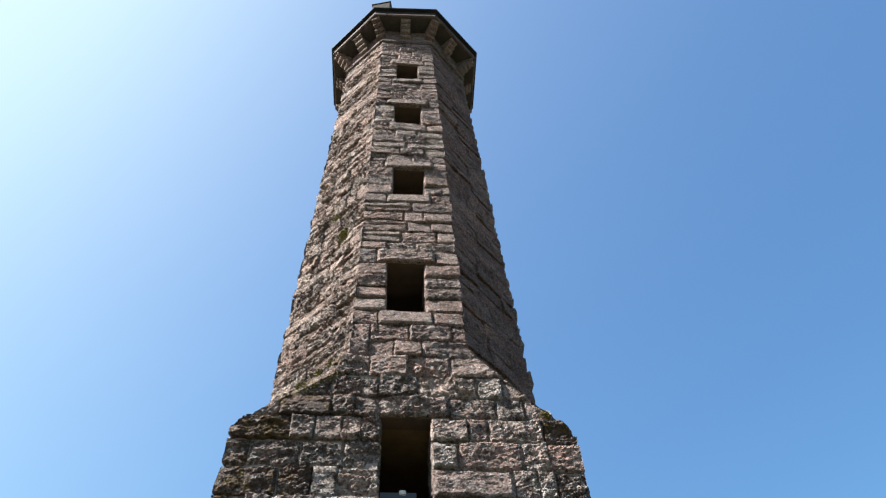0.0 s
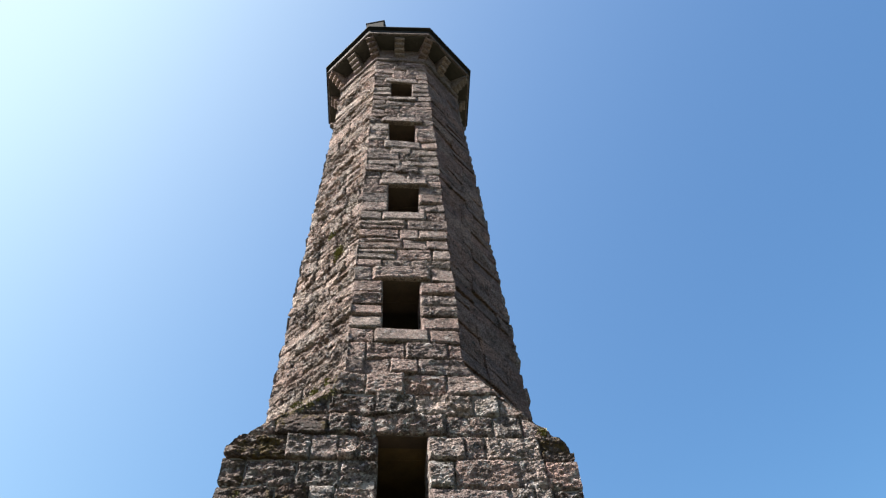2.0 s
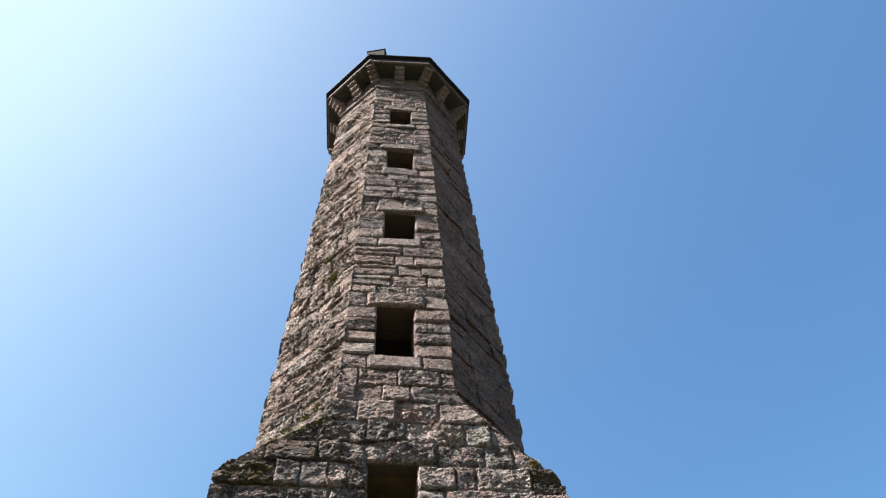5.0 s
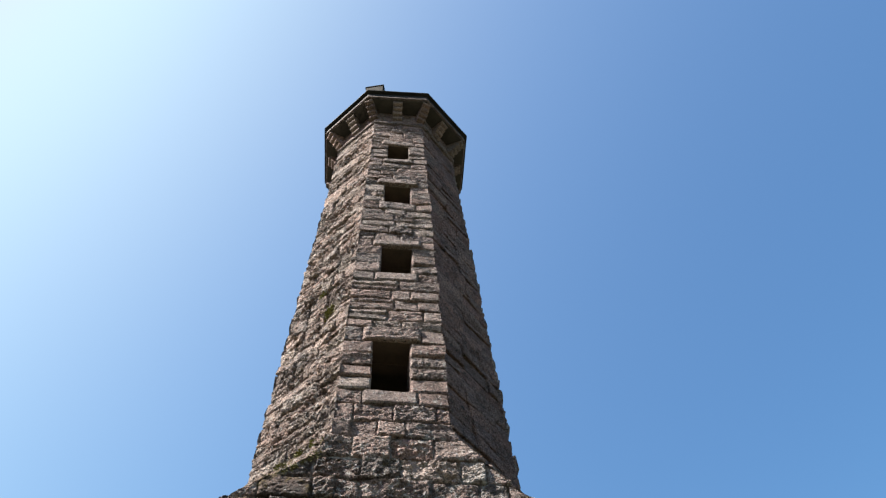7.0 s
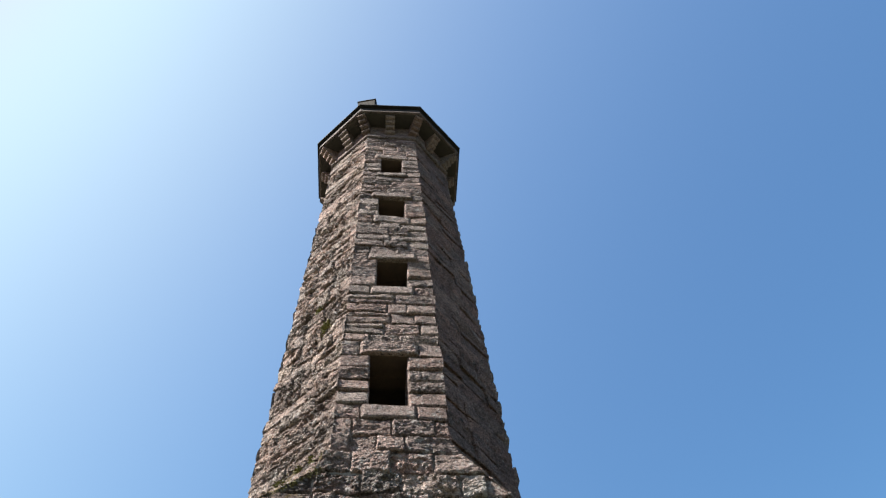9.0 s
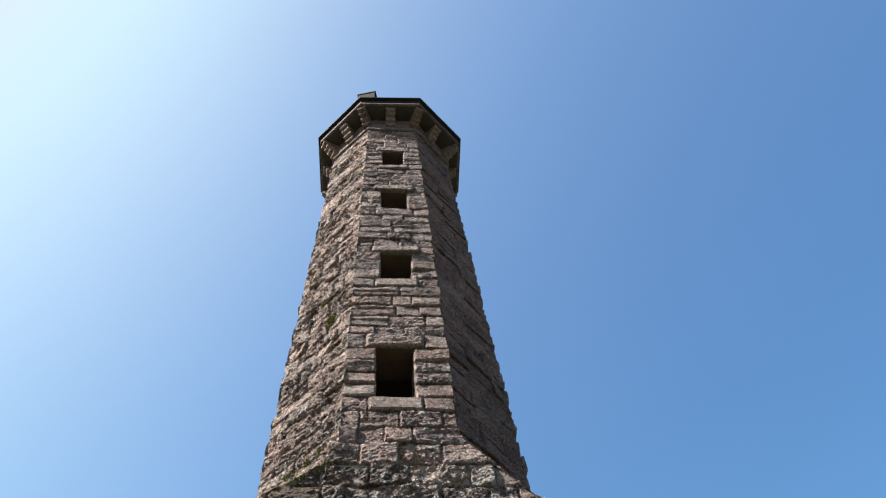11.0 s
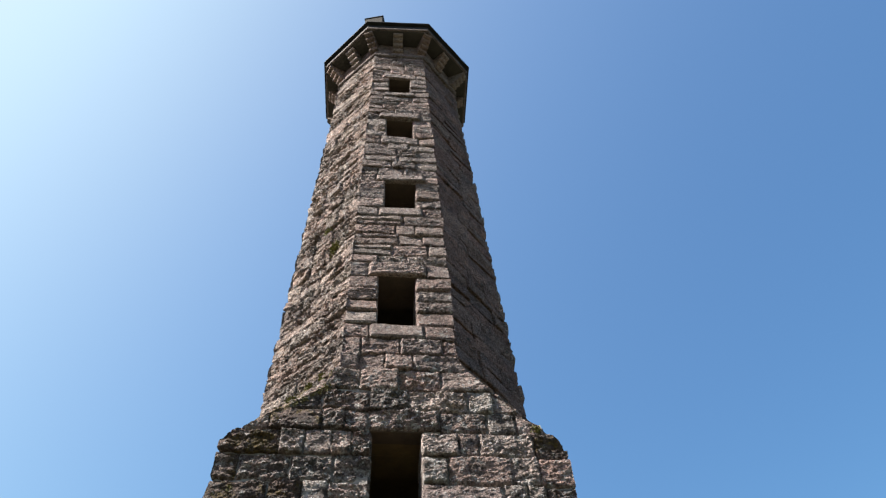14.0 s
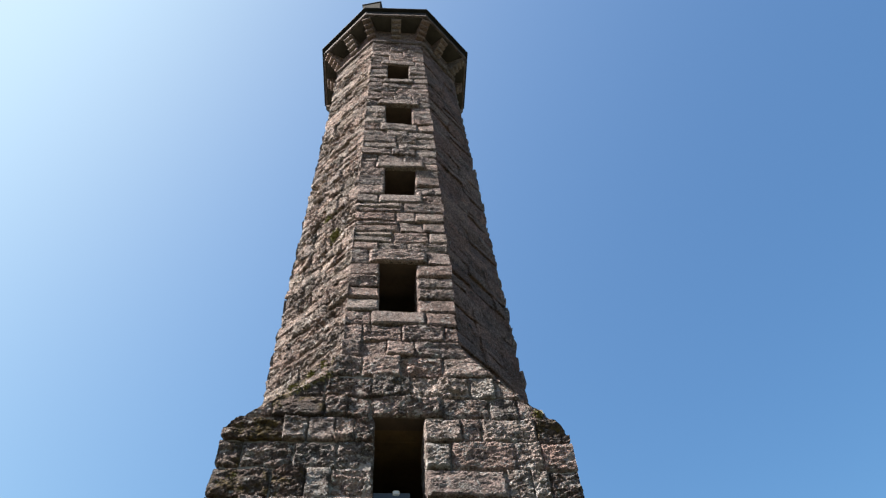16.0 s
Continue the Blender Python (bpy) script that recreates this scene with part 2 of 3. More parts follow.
def stone_shape(k, u0, u1, z0, z1, rng, cell=0.06, out=0.0, back=0.10, rough=1.0, limit=None, joint=0.004, clamp=(False, False)):
    """Verts and faces of one rock-faced stone in wall k. limit(z): the ends that the stone may not pass; clamp: which ends lie on the arris."""
    fu, fz = steps_of(u1 - u0, cell), steps_of(z1 - z0, cell)
    seed = Vector((rng.uniform(-90, 90), rng.uniform(-90, 90), rng.uniform(-90, 90)))
    tilt_u, tilt_z = rng.uniform(-0.05, 0.05), rng.uniform(-0.08, 0.08)
    j = [joint * rng.uniform(0.2, 1.1) for _ in range(2)] + [joint * rng.uniform(0.4, 1.9) for _ in range(2)]
    crag, soft, drop = rng.choice((0.3, 0.5, 0.7, 1.0) if rough < 1.3 else (0.35, 0.6, 0.85, 1.1)), rng.uniform(0.016, 0.04), rng.uniform(0.014, 0.034)
    verts, faces, nu, nz = [], [], len(fu), len(fz)
    inset = rng.uniform(-0.008, 0.024 if clamp[1] else 0.004) if k == 0 and (clamp[0] or clamp[1]) else 0.0
    n, t = frame_of(k)
    drop *= 0.45 if k == 1 else 1.0

    def put(a, b, d):
        u = u0 + (0 if clamp[0] else j[0]) + a * (u1 - u0 - (0 if clamp[0] else j[0]) - (0 if clamp[1] else j[1]))
        z = z0 + j[2] + b * (z1 - z0 - j[2] - j[3])
        wob = (noise.noise(Vector((u * 5, z * 5, k)) + seed) * 0.013 + noise.noise(Vector((u * 17, z * 17, k)) + seed) * 0.008) * rough
        e = min(a, 1 - a, b, 1 - b)
        if e < 0.2:
            z += wob
            if not (clamp[0] and a < 0.2) and not (clamp[1] and a > 0.8):
                u += noise.noise(Vector((z * 13, u * 13, k + 3)) + seed) * 0.014
        if limit:
            lo, hi = limit(z)
            u = max(lo + inset - d * T8, min(hi - inset + d * T8, u))
        return n * (apothem(z) + d) + t * u + Vector((0, 0, z))

    for jz, b in enumerate(fz):
        for ju, a in enumerate(fu):
            du = min(9 if clamp[0] else a, 9 if clamp[1] else 1 - a) * (u1 - u0)
            e = min(du * 1.8, b * (z1 - z0), (1 - b) * (z1 - z0))
            pillow = -drop * max(0.0, 1 - e / soft) ** 1.5
            p = Vector((a * (u1 - u0), b * (z1 - z0), 0)) + seed
            q = Vector((p.x, p.y * 1.8, p.z))
            strata = math.floor((noise.noise(Vector((p.x * 2.6, p.y * 9.0, p.z))) + 0.3 * noise.noise(p * 9)) * 3.2) / 3.2
            hollow = max(0.0, 1 - noise.voronoi(q * 11)[0][0] / 0.42) if noise.noise(p * 2.4 + seed) > -0.12 else 0.0
            r = noise.noise(p * 3.4) * 0.022 + strata * 0.016 + noise.fractal(q * 7, 0.55, 2.1, 4) * 0.017 - hollow * 0.026
            arris = min(a * (u1 - u0) if clamp[0] else 1, (1 - a) * (u1 - u0) if clamp[1] else 1)
            r = max(r * crag * rough * (0.35 + 0.65 * min(1.0, arris / 0.14)), -0.03 if rough < 1.3 else -0.048 if k else -0.024)
            verts.append(put(a, b, out + pillow + r + tilt_u * (a - 0.5) * 0.6 + tilt_z * (b - 0.5) * 0.5))
    for jz in range(nz - 1):
        for ju in range(nu - 1):
            i = jz * nu + ju
            faces.append((i, i + 1, i + nu + 1, i + nu))
    ring = [(i, 0) for i in range(nu)] + [(nu - 1, i) for i in range(1, nz)] + [(i, nz - 1) for i in range(nu - 2, -1, -1)] + [(0, i) for i in range(nz - 2, 0, -1)]
    base = len(verts)
    for ju, jz in ring:
        verts.append(put(fu[ju], fz[jz], -back))
    m = len(ring)
    for i in range(m):
        a, b = ring[i], ring[(i + 1) % m]
        faces.append((a[1] * nu + a[0], base + i, base + (i + 1) % m, b[1] * nu + b[0]))
    return verts, faces


def split_run(a, b, rng, lo, hi):
    """Cut a run of a course into stones of uneven length."""
    cuts, x = [a], a
    while b - x > hi:
        x += rng.uniform(lo, hi)
        if b - x < lo:
            x = b - lo
        cuts.append(x)
    if b - cuts[-1] > hi * 0.95:
        cuts.append((cuts[-1] + b) / 2)
    return cuts + [b]


def slab(bm, k, u0, u1, z0, z1, d0, d1, ends=(None, None)):
    """A block of wall from depth d0 out to d1; an end given as a function of (z, d) follows the arris."""
    c = []
    for z in (z0, z1):
        for d in (d0, d1):
            for i, u in enumerate((u0, u1)):
                c.append(bm.verts.new(place(k, ends[i](z, d) if ends[i] else u, z, d)))
    for f in ((0, 1, 3, 2), (4, 6, 7, 5), (0, 4, 5, 1), (2, 3, 7, 6), (0, 2, 6, 4), (1, 5, 7, 3)):
        bm.faces.new([c[i] for i in f])


# ---- ground ----
bm = bmesh.new()
bmesh.ops.create_circle(bm, cap_ends=True, radius=3000, segments=64)
ground = part("ground", bm, GRASS, None)
tagged(ground, "open grassy hilltop of short green turf", "ground", kind="structure")

# ---- the tower: mortared core, one wall a side ----
tower = tagged(new("stone_tower"), "tall octagonal tower of rough pink-grey stone on a square base", "tower")
CORE = -0.045
left_end, right_end = (lambda z, d: -oct_half(z, d)), (lambda z, d: oct_half(z, d))


def pierced(bm, k, lines, holes, core=CORE):
    """One wall in one piece. lines: (z, left end, right end, hole's left, hole's right), ends as functions of (z, d); holes: rows that are open in the middle."""
    grid = {}
    for i, (z, e0, e1, h0, h1) in enumerate(lines):
        for s, d in enumerate((-WALL, core)):
            for c, u in enumerate((e0(z, d), h0, h1, e1(z, d))):
                grid[i, s, c] = bm.verts.new(place(k, u, z, d))

    def quad(*keys):
        bm.faces.new([grid[q] for q in keys])

    rows = len(lines) - 1
    for i in range(rows):
        for c in range(3):
            if i in holes and c == 1:
                continue
            for s in (0, 1):
                quad((i, s, c), (i, s, c + 1), (i + 1, s, c + 1), (i + 1, s, c))
        for c in (0, 3) + ((1, 2) if i in holes else ()):
            quad((i, 0, c), (i + 1, 0, c), (i + 1, 1, c), (i, 1, c))
    for i in range(rows + 1):
        for c in range(3):
            below, above = i > 0 and not (i - 1 in holes and c == 1), i < rows and not (i in holes and c == 1)
            if below != above:
                quad((i, 0, c), (i, 0, c + 1), (i, 1, c + 1), (i, 1, c))


walls = {}
for k in range(-3, 5):
    bm = bmesh.new()
    if k == 0:
        lines = [(SHOULDER_Z - 0.02, left_end, right_end, -0.3, 0.3)]
        for o in OPENINGS[1:]:
            lines += [(z, left_end, right_end, o[0] - 0.03, o[1] + 0.03) for z in (o[2], o[3] + 0.11)]
        lines.append((TOP_Z + 0.96, left_end, right_end, -0.25, 0.25))
        pierced(bm, k, lines, (1, 3, 5, 7))
    else:
        slab(bm, k, 0, 0, 6.0, TOP_Z + 0.96, -WALL, CORE - (0.04 if k == 1 else 0.03 if k == -1 else 0.0), (left_end, right_end))
    walls[k] = part("wall", bm, MORTAR, tower, "rubble wall with recessed lime mortar joints")

# square base below: four walls
base_walls = {}
for k in (0, 2, 4, -2):
    bm = bmesh.new()
    if k == 0:
        e0, e1 = (lambda z, d: front_span(z)[0] + 0.04), (lambda z, d: front_span(z)[1] - 0.04)
        o = OPENINGS[0]
        pierced(bm, k, [(z, e0, e1, o[0] - 0.03, o[1] + 0.03) for z in (0.0, o[2], SQUARE_Z, 7.45, o[3] + 0.11, 7.8, 8.1, SHOULDER_Z)], (1, 2, 3), -0.036)
    else:
        reach = (lambda z: SQUARE_HALF + 0.03 * (SQUARE_Z - z) - 0.04) if k == 4 else (lambda z: apothem(z) - WALL - 0.01)
        slab(bm, k, 0, 0, 0, SQUARE_Z, -WALL, CORE, (lambda z, d: -reach(z), lambda z, d: reach(z)))
    base_walls[k] = part("base_wall", bm, MORTAR_GREY, tower, "thick mortared wall of the square base")
    base_walls[k].location.x = SHIFT if k in (2, -2) else 0.0

# broaches: sloping rubble corners from square to octagon
def broach(sx, sy):
    rng = random.Random(11 + sx * 3 + sy)
    h, a = oct_half(SHOULDER_Z), apothem(SHOULDER_Z)
    p1, p2 = Vector((sx * h, sy * a, SHOULDER_Z)), Vector((sx * a, sy * h, SHOULDER_Z))
    c = Vector((sx * SQUARE_HALF + SHIFT, sy * (apothem(SQUARE_Z) - 0.01), SQUARE_Z))
    n, verts, faces, index = 40, [], [], {}
    up = Vector((sx, sy, 1.1)).normalized()
    for i in range(n + 1):
        for j in range(n + 1 - i):
            f, g = i / n, j / n
            p = p1 * (1 - f - g) + p2 * f + c * g
            rim_way = min(f, g + 0.2, 1 - f - g)
            # the front rim bends with the masonry, the far rim stays straight
            straight = h + (SHOULDER_Z - p.z) * (SQUARE_HALF - h) / (SHOULDER_Z - SQUARE_Z)
            bend = edge(p.z, EDGE_LEFT if sx < 0 else EDGE_RIGHT) - straight - 0.02 - sx * SHIFT * g
            p.x += sx * bend * (1 - f) * (1 - g) if sy < 0 else 0.0
            p = p + up * (noise.noise(p * 4.5) * 0.05 + noise.fractal(p * 10, 0.5, 2.1, 4) * 0.035 - max(0.0, 1 - noise.voronoi(p * 8)[0][0] / 0.4) * 0.04 - 0.02 + min(rim_way, 0.1) * 0.4)
            index[i, j] = len(verts)
            verts.append(p)
    for i in range(n):
        for j in range(n - i):
            faces.append((index[i, j], index[i + 1, j], index[i, j + 1]))
            if i + j < n - 1:
                faces.append((index[i + 1, j], index[i + 1, j + 1], index[i, j + 1]))
    rim = [index[i, 0] for i in range(n + 1)] + [index[n - j, j] for j in range(1, n + 1)] + [index[0, j] for j in range(n - 1, 0, -1)]
    base = len(verts)
    for v in rim:
        p = verts[v].copy()
        p.x, p.y, p.z = p.x * 0.9, p.y * 0.9, p.z - 0.5
        verts.append(p)
    m = len(rim)
    for i in range(m):
        faces.append((rim[i], rim[(i + 1) % m], base + (i + 1) % m, base + i))
    faces.append(tuple(base + i for i in range(m)))
    tagged(mesh_object("broach", verts, faces, STONE_SLOPE, tower), "mossy sloping rubble corner of the square base")


for sx in (-1, 1):
    for sy in (-1, 1):
        broach(sx, sy)

# floors inside, seen through the openings as dim boarded ceilings
for o in OPENINGS:
    bm = bmesh.new()
    z = o[3] + 0.14
    r = (apothem(z) - WALL + 0.02) / math.cos(math.pi / 8)
    bmesh.ops.create_cone(bm, cap_ends=True, segments=8, radius1=r, radius2=r, depth=0.12, matrix=Matrix.Translation((0, 0, z + 0.06)) @ Matrix.Rotation(math.pi / 8, 4, "Z"))
    part("upper_floor", bm, TIMBER if o is OPENINGS[0] else TIMBER_SHADE, tower, "dim brown boarded floor inside")
    # boards that carry the wall behind the stone lintel
    for i in range(4 if o is OPENINGS[0] else 3):
        bm = bmesh.new()
        foot = o[3] + (0.06 if o is OPENINGS[1] else 0.03) + 0.004 * (i % 2)
        slab(bm, 0, o[0] - 0.02, o[1] + 0.02, foot, o[3] + 0.105, -0.234 - 0.19 * i, -0.045 - 0.19 * i)
        part("lintel_board", bm, TIMBER if o is OPENINGS[0] and i else TIMBER_SHADE, tower, "dark brown timber lintel board")

# ---- corbel table and parapet ----
def ring(name, a0, a1, z0, z1, mat, label, chamfer=0.0, skew=-2.0, cuts=8, ragged=0.008):
    """An eight-sided band between apothems a0 and a1, its faces a little uneven."""
    bm = bmesh.new()
    sect = [(a0, z0), (a1 - chamfer, z0), (a1, z0 + chamfer), (a1, z1 - 0.03), (a1 - 0.03, z1), (a0, z1)]
    loops = []
    for i in range(8):
        for c in range(cuts):
            rows = []
            for a, z in sect:
                p, q = [Vector((math.cos(g), math.sin(g), 0)) * a / math.cos(math.pi / 8) for g in (radians(-67.5 + 45 * i + skew), radians(-22.5 + 45 * i + skew))]
                v = p.lerp(q, c / cuts) + Vector((0, 0, z))
                d = noise.noise(v * 3.1) * ragged + noise.noise(v * 11) * ragged * 0.7
                rows.append(bm.verts.new(v + v.normalized() * d * (a > a0) + Vector((0, 0, noise.noise(v * 5 + Vector((7, 0, 0))) * ragged))))
            loops.append(rows)
    for i in range(len(loops)):
        p, q = loops[i], loops[(i + 1) % len(loops)]
        for j in range(len(sect)):
            jn = (j + 1) % len(sect)
            bm.faces.new((p[j], q[j], q[jn], p[jn]))
    return part(name, bm, mat, tower, label)


ring("string_course", 1.1, apothem(TOP_Z) + 0.05, TOP_Z - 0.02, TOP_Z + 0.09, STONE_BAND, "thin moulded stone band", 0.03, 0.0)
ring("lintel_course", 1.1, 1.85, PARAPET_Z - 0.02, PARAPET_Z + 0.08, STONE_BAND, "corbelled stone course", 0.02)
# added thin ring whose dark colour stands for shade between the corbels
ring("soffit", 1.1, 1.80, PARAPET_Z - 0.05, PARAPET_Z - 0.02, SOFFIT, "slabs under the parapet, coloured dark for the overhang's shade", 0.01)
ring("frieze", 1.1, apothem(20.4) + 0.0, TOP_Z + 0.09, PARAPET_Z - 0.05, STONE_BAND, "plain stone band behind the corbels", 0.0, 0.0)
ring("parapet", 1.45, 1.83, PARAPET_Z + 0.08, CAP_Z - 0.065, COPING, "near-black stone parapet", 0.01)
ring("coping", 1.40, PARAPET_A, CAP_Z - 0.065, CAP_Z, COPING, "near-black overhanging coping slabs", 0.01)
bm = bmesh.new()
bmesh.ops.create_cone(bm, cap_ends=True, segments=8, radius1=1.75, radius2=1.75, depth=0.12, matrix=Matrix.Translation((0, 0, PARAPET_Z + 0.15)) @ Matrix.Rotation(math.pi / 8, 4, "Z"))
part("roof_deck", bm, COPING, tower, "flat stone roof deck")


def corbel_mesh(width, reach):
    """Four rounded steps, each further out than the one below; +x is outwards, the wall at x = 0."""
    bm = bmesh.new()
    steps, tall = 4, 0.56
    h = tall / steps
    for s in range(steps):
        x1, z0, rad = reach * (s + 1.15) / (steps + 0.15), s * h, h * 0.47
        # a half-round nose with a deep crease above and below it
        nose = [(x1 - rad + rad * math.cos(radians(a)), z0 + h / 2 + rad * math.sin(radians(a))) for a in (-90, -60, -30, 0, 30, 60, 90)]
        prof = [(-0.12, z0), (x1 - rad - 0.05, z0)] + nose + [(x1 - rad - 0.05, z0 + h - 0.001), (-0.12, z0 + h - 0.001)]
        sides = []
        for y in (-width / 2, width / 2):
            sides.append([bm.verts.new((x, y * (1 - 0.03 * ((s * 7) % 3)), z)) for x, z in prof])
        bm.faces.new(sides[0])
        bm.faces.new(sides[1][::-1])
        for i in range(len(prof)):
            jn = (i + 1) % len(prof)
            bm.faces.new((sides[0][i], sides[1][i], sides[1][jn], sides[0][jn]))
    bmesh.ops.recalc_face_normals(bm, faces=bm.faces)
    me = bpy.data.meshes.new("corbel")
    bm.to_mesh(me)
    bm.free()
    me.materials.append(STONE_CAP)
    return me


MID, CORNER = corbel_mesh(0.25, 0.365), corbel_mesh(0.21, 0.40)
for i in range(16):
    ang = -91.5 + 22.5 * i
    r = (apothem(20.3) - 0.02) / (1 if i % 2 == 0 else math.cos(math.pi / 8))
    ob = new("corbel", MID if i % 2 == 0 else CORNER)
    worn = random.Random(i)
    ob.matrix_world = pose(r * math.cos(radians(ang)), r * math.sin(radians(ang)), PARAPET_Z - 0.58, worn.uniform(-2, 2), 0, ang + worn.uniform(-3, 3)) @ Matrix.Diagonal((1, worn.uniform(0.9, 1.08), 1, 1))
    ob.parent = tower

# ---- box on the parapet ----
box = tagged(new("timber_box"), "weathered tan timber box standing on the tower parapet", "box")
box.matrix_world = pose(-0.66, -1.66, CAP_Z, 0, 0, -14)
bm = bmesh.new()
bmesh.ops.create_cube(bm, size=1, matrix=Matrix.Translation((0, 0, 0.31)) @ Matrix.Diagonal((0.47, 0.26, 0.62, 1)))
bmesh.ops.bevel(bm, geom=bm.edges[:], offset=0.012, segments=2, affect="EDGES")
part("carcass", bm, BOXWOOD, box)
bm = bmesh.new()
bmesh.ops.create_cube(bm, size=1, matrix=Matrix.Translation((0, 0, 0.64)) @ Matrix.Diagonal((0.51, 0.30, 0.04, 1)))
bmesh.ops.bevel(bm, geom=bm.edges[:], offset=0.008, segments=1, affect="EDGES")
part("lid", bm, BOXWOOD, box, "overhanging board lid")

# ---- low glass screen in the first opening ----
o = OPENINGS[0]
screen = tagged(new("glass_screen"), "low dusty glass screen inside the first opening", "glass screen")
bm = bmesh.new()
bmesh.ops.create_cube(bm, size=1, matrix=Matrix.Translation((-0.115, -(apothem(6.3) - 0.25), 6.30)) @ Matrix.Diagonal((0.37, 0.012, 0.60, 1)))
part("pane", bm, GLASS, screen)
bm = bmesh.new()
bmesh.ops.create_cube(bm, size=1, matrix=Matrix.Translation((-0.07, -(apothem(6.6) - 0.236), 6.60)) @ Matrix.Diagonal((0.07, 0.02, 0.06, 1)))
bmesh.ops.bevel(bm, geom=bm.edges[:], offset=0.008, segments=2, affect="EDGES")
part("clip", bm, FRAME, screen, "small pale clip on the glass edge")

# ---- plants on the wall ----
MOSS = ([], [])


def tuft(k, u, z, size, count, seed):
    rng = random.Random(seed)
    verts, faces = MOSS
    n, t = frame_of(k)
    root = place(k, u, z, 0.0)
    for _ in range(count):
        way = (n * rng.uniform(0.3, 1) + t * rng.uniform(-1, 1) + Vector((0, 0, rng.uniform(-0.9, 0.8)))).normalized()
        p = root + t * rng.gauss(0, size * 0.3) + Vector((0, 0, rng.gauss(0, size * 0.45)))
        side = way.cross(Vector((rng.uniform(-1, 1), rng.uniform(-1, 1), rng.uniform(-1, 1)))).normalized()
        ln, wd = size * rng.uniform(0.15, 0.42), size * rng.uniform(0.06, 0.13)
        i = len(verts)
        verts += [p, p + way * ln * 0.5 + side * wd, p + way * ln - Vector((0, 0, ln * 0.25)), p + way * ln * 0.5 - side * wd]
        faces += [(i, i + 1, i + 2), (i, i + 2, i + 3)]


tuft(-1, 0.24, 11.53, 0.15, 260, 1)
tuft(-1, 0.02, 12.25, 0.12, 160, 2)
tuft(-1, 0.2, 8.42, 0.12, 120, 3)
for i in range(7):
    tuft(-1, -0.55 + 0.19 * i, 8.44 + 0.05 * math.sin(5 * i), 0.07 + 0.02 * (i % 3), 90, 20 + i)
for i in range(9):
    z = 7.52 + 0.07 * i
    tuft(0, 0.03 - edge(z, EDGE_LEFT), z, 0.05 + 0.015 * (i % 3), 60, 40 + i)
for i in range(5):
    tuft(0, -1.80 + 0.07 * i, 6.50 + 0.05 * (i % 3), 0.05, 50, 60 + i)
    tuft(0, -1.33 + 0.06 * i, 7.60 - 0.03 * (i % 2), 0.04, 40, 70 + i)
tuft(0, 1.50, 7.50, 0.09, 110, 31)
tuft(0, -1.20, 7.86, 0.08, 90, 32)
tagged(mesh_object("moss", MOSS[0], MOSS[1], FERN), "small yellow-green moss tufts rooted in the wall joints", "moss", kind="stuff")


# ---- stones ----
# base stones with a look of their own: the bed that each stands on, and a place along it
MARKED = (
    (STONE_MOSS, ((7.42, -1.0), (7.08, -1.5), (6.72, -1.75), (6.36, -1.6), (6.36, -1.1), (7.08, 1.6), (6.00, -1.7))),
    (STONE_PALE, ((6.36, -0.85), (6.36, -0.5), (6.36, 1.15), (6.36, 1.38), (7.73, 0.9), (6.72, 0.3), (6.00, -0.8))),
    (STONE_DARK, ((7.73, -0.2), (7.42, 0.7), (7.42, 1.1), (7.42, -0.5), (6.36, 1.6), (7.42, -0.7), (6.72, -0.9), (6.72, -1.4), (7.08, -0.4), (7.73, -0.6), (7.73, -1.2), (6.72, -0.5))),
    (STONE_PINK, ((7.08, -0.9), (6.72, 1.6), (7.08, 0.4), (7.08, 0.7), (7.08, 1.1), (6.72, 0.8), (6.72, 1.3), (6.36, 0.6), (7.73, 0.4), (8.08, 0.2), (8.08, 0.7), (7.42, 1.4))),
)


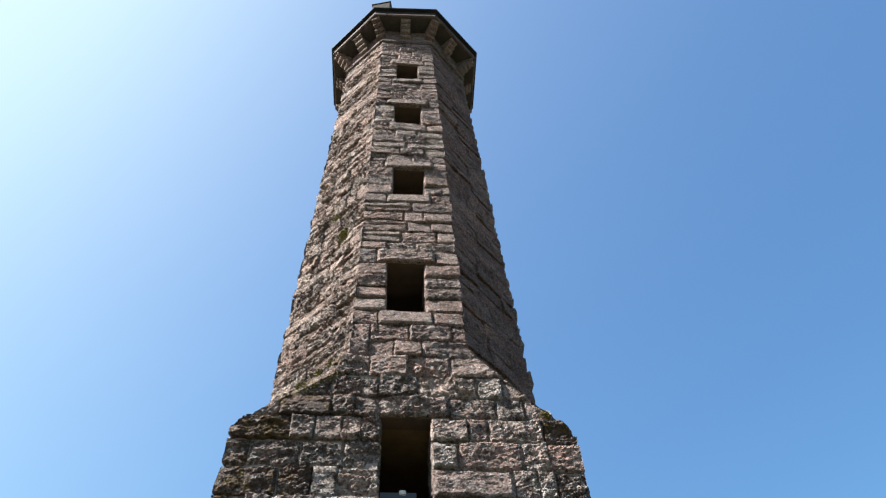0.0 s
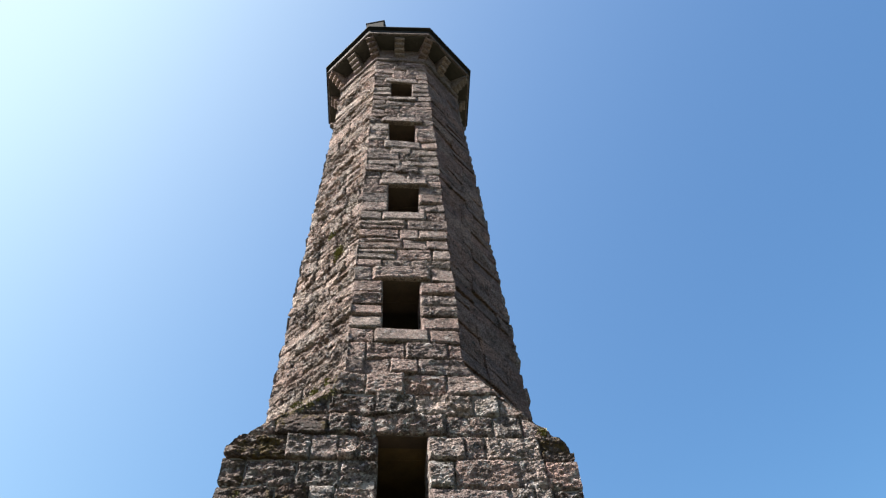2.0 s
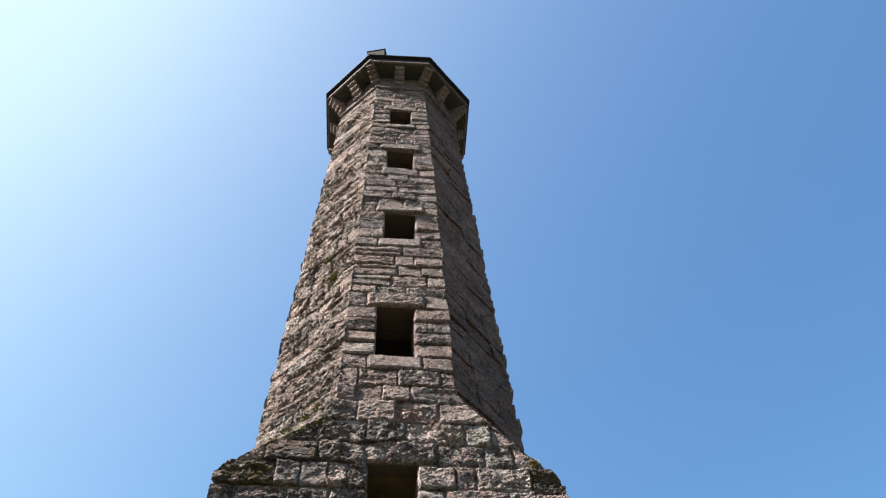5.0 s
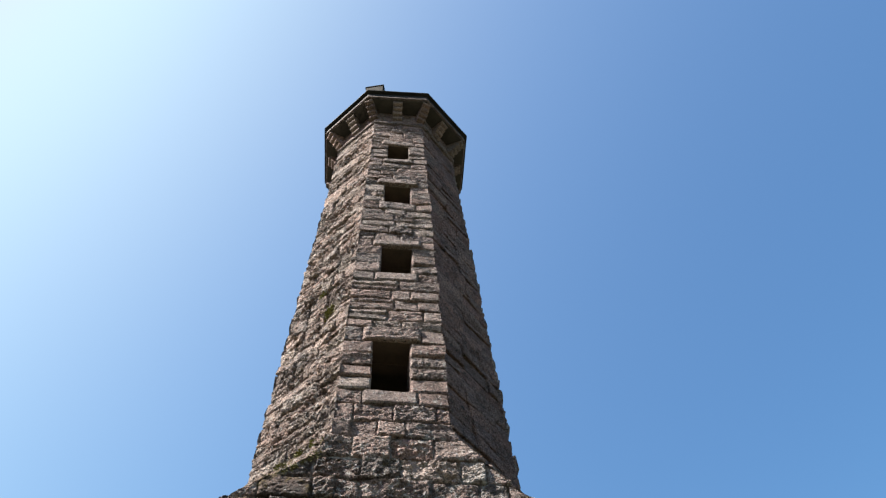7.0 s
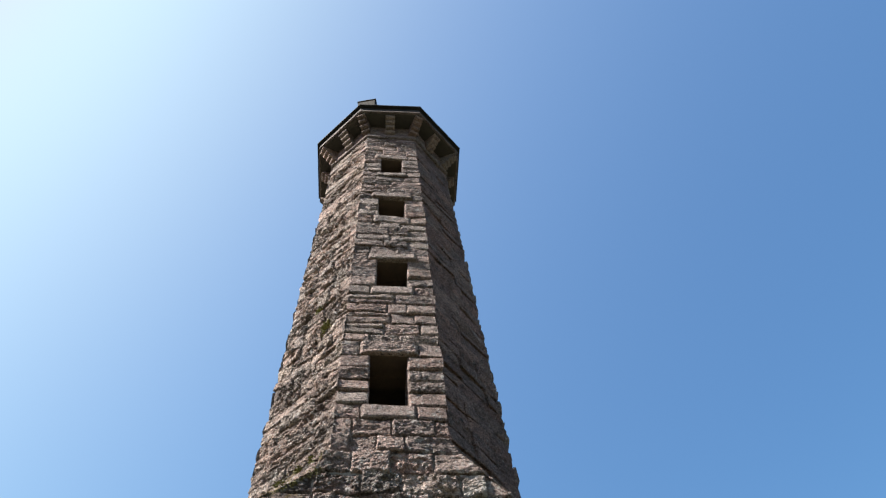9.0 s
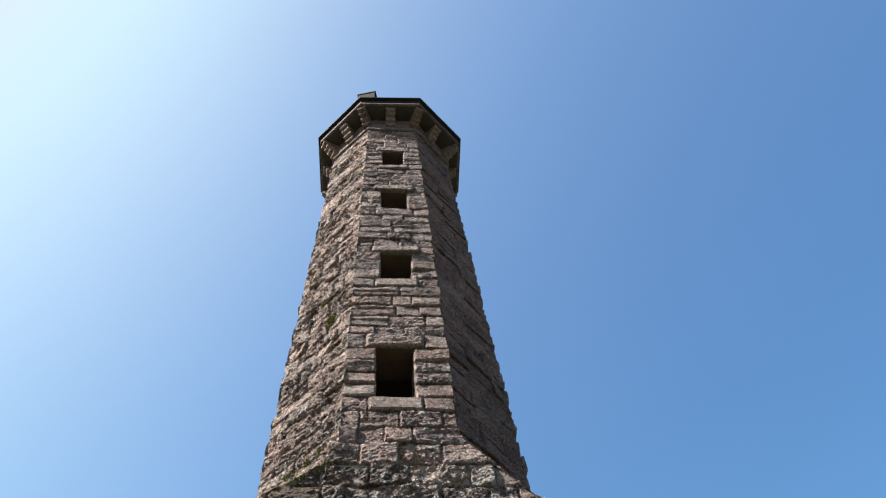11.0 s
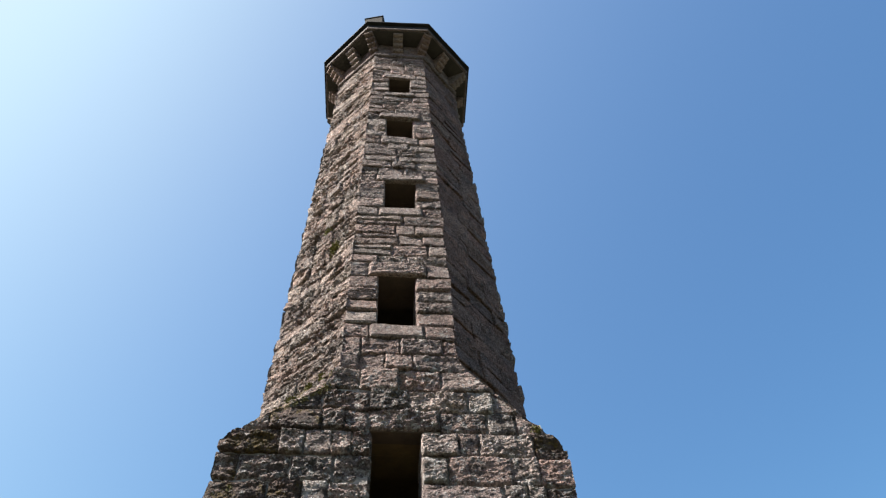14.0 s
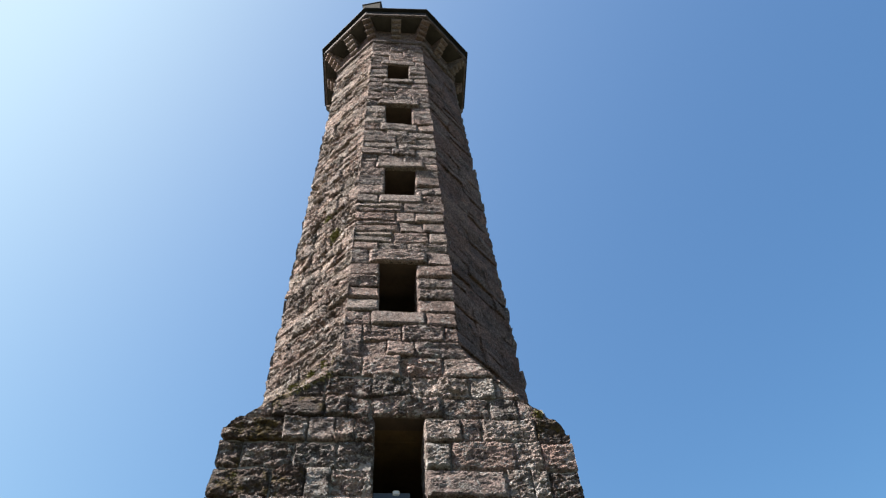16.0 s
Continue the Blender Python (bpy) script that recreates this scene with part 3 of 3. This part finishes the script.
def lay(k, z0, z1, runs, rng, parent, mat, limit, cell, joined=None, lo=0.24, hi=0.66, fixed=(), rough=1.0, joint=0.004):
    """One course: runs are (u0, u1, left end on the arris, right end on it, jamb left, jamb right)."""
    pieces = [(a, b, False, False, 0.05, proud, mt) for a, b, proud, mt in fixed]
    for u0, u1, cl, cr, jl, jr in runs:
        known = [u for u in JOINTS.get(z0, ()) if u0 + 0.06 < u < u1 - 0.06] if k == 0 else []
        cuts = [u0, *known, u1] if known else split_run(u0, u1, rng, lo, hi)
        for i, (a, b) in enumerate(zip(cuts, cuts[1:])):
            first, last = i == 0, i == len(cuts) - 2
            deep = 0.55 if (jl and first) or (jr and last) else 0.10
            own = mat
            if mat is STONE_BASE:
                own = next((m for m, spots in MARKED if any(z == z0 and a < u < b for z, u in spots)), mat)
            elif k == -1 and z1 < 8.9 and rng.random() < 0.3:
                own = STONE_MOSS
            pieces.append((a, b, cl and first, cr and last, deep, 0.0, own))
    for a, b, cl, cr, back, out, mt in pieces:
        foot = z0 + (0.06 if out > 0.03 else 0.03 if out > 0.0 else 0.0)
        push = (0.45 if cl or cr else 1.0) * rng.uniform(-0.004 if mt in BASE_KINDS else -0.014, 0.034) + out - (0.028 if k == 1 else 0.0)
        # now and then a tall bed is split in two thin stones
        levels = [foot, z1]
        if back < 0.2 and mt is not STONE_DRESSED and z1 - z0 > 0.25 and rng.random() < (0.06 if k == 0 and z0 in JOINTS else 0.3 if k == -1 else 0.14):
            levels = [z0, z0 + (z1 - z0) * rng.uniform(0.4, 0.6), z1]
        if mt in BASE_KINDS and back < 0.2:
            levels = [z + rng.uniform(-0.009, 0.009) for z in levels]
        for s0, s1 in zip(levels, levels[1:]):
            v, f = stone_shape(k, a, b, s0, s1, rng, cell, push, back, rough * (1.3 if mt in (STONE_DARK, STONE_MOSS) else (1.0 if out > 0.03 else 0.55) if mt is STONE_DRESSED else 1.0), limit, joint, (cl, cr))
            if joined is None:
                mesh_object("stone", v, f, mt, parent)
            else:
                n = len(joined[0])
                joined[0].extend(v)
                joined[1].extend(tuple(i + n for i in q) for q in f)


# upright joints of the front's lower courses, by the bed that each stands on
JOINTS = {
    8.70: (-0.49, 0.0, 0.53),
    8.42: (-0.50, -0.19, 0.15),
    8.08: (-0.47, -0.02, 0.47),
    7.73: (-0.86, -0.34, 0.09, 0.77, 1.05),
    7.42: (-1.40, -0.85, -0.61, 0.96, 1.27),
    7.08: (-1.26, -1.01, -0.73, -0.52, 0.62, 0.84, 1.43),
    6.72: (-1.63, -1.12, -0.68, 0.49, 1.17, 1.44),
    6.36: (-1.31, -0.97, -0.73, 1.04, 1.29, 1.47),
}


def front_runs(z0, z1, span):
    zm = (z0 + z1) / 2
    left, right = span
    o = next((o for o in OPENINGS if o[2] - 0.02 <= zm <= o[3] + 0.02), None)
    if o:
        return [(left, o[0], True, False, False, True), (o[1], right, False, True, True, False)], ()
    lintel = next((o for o in OPENINGS if abs(z0 - o[3]) < 0.06), None)
    sill = next((o for o in OPENINGS if abs(z1 - o[2]) < 0.06), None)
    o = lintel or sill
    if o:
        low = z0 < 8
        w0, w1 = (0.05, 0.21) if low else (0.16, 0.16) if lintel else (0.10, 0.10)
        return [(left, o[0] - w0, True, False, False, False), (o[1] + w1, right, False, True, False, False)], [(o[0] - w0, o[1] + w1, (0.004 if low else 0.05 if z0 < 11 else 0.015) if lintel else 0.0, STONE_BASE if low else STONE_DRESSED)]
    return [(left, right, True, True, False, False)], ()


rng = random.Random(5)
upper = [b for b in BEDS if b > 8.0]
for z1, z0 in zip(BEDS, BEDS[1:]):
    zm = (z0 + z1) / 2
    wide = front_span(z0)
    if z0 >= 8.4:
        runs, fixed = front_runs(z0, z1, (wide[0] - 0.02, wide[1] + 0.02))
        lay(0, z0, z1, runs, rng, walls[0], STONE, front_span, 0.017, None, 0.28, 0.76, fixed, 0.85, 0.006)
    if z0 >= 8.0:
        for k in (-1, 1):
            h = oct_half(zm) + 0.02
            # the left side is broken into small rough stones, the right side keeps long smooth ones
            # each side's stone colour also carries its sunlight or its shade
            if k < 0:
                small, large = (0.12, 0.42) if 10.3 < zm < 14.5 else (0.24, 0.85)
                lay(k, z0, z1, [(-h, h, True, True, False, False)], rng, walls[k], STONE_LIT_SIDE, oct_span, 0.018, None, small, large, (), 1.7, 0.006)
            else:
                lay(k, z0, z1, [(-h, h, True, True, False, False)], rng, walls[k], STONE_SHADE_SIDE, oct_span, 0.024, None, 0.32, 0.85, (), 0.65)
    if z0 < 8.4 and z1 > 5.0:
        runs, fixed = front_runs(z0, z1, (wide[0] - 0.02, wide[1] + 0.02))
        lay(0, z0, z1, runs, rng, base_walls[0], STONE_BASE, front_span, 0.016, None, 0.22, 0.62, fixed, 1.4, 0.006)

# the sides away from the path, joined
for k in (-3, -2, 2, 3, 4):
    rest = ([], [])
    for z1, z0 in zip(upper, upper[1:]):
        h = oct_half((z0 + z1) / 2) + 0.02
        lay(k, z0, z1, [(-h, h, True, True, False, False)], rng, None, STONE_JOINED, oct_span, 0.07 if abs(k) == 2 else 0.16, rest, 0.3, 0.8)
    tagged(mesh_object("stonework", rest[0], rest[1], STONE_JOINED, walls[k]), kind="stuff")
for k in (0, 2, 4, -2):
    rest = ([], [])
    for z1, z0 in zip(BEDS, BEDS[1:]):
        if z0 >= 8.4 or (k == 0 and z1 > 5.0):
            continue
        wide = front_span(z0)
        half = min(square_span(z0)[1] + 0.02, 9 if k in (0, 4) else 1.66)
        runs, fixed = front_runs(z0, z1, (wide[0] - 0.02, wide[1] + 0.02)) if k == 0 else ([(-half, half, True, True, False, False)], ())
        lay(k, z0, z1, runs, rng, None, STONE_JOINED, front_span if k == 0 else square_span, 0.16, rest, 0.35, 0.85, fixed)
    tagged(mesh_object("stonework", rest[0], rest[1], STONE_JOINED, base_walls[k]), kind="stuff")
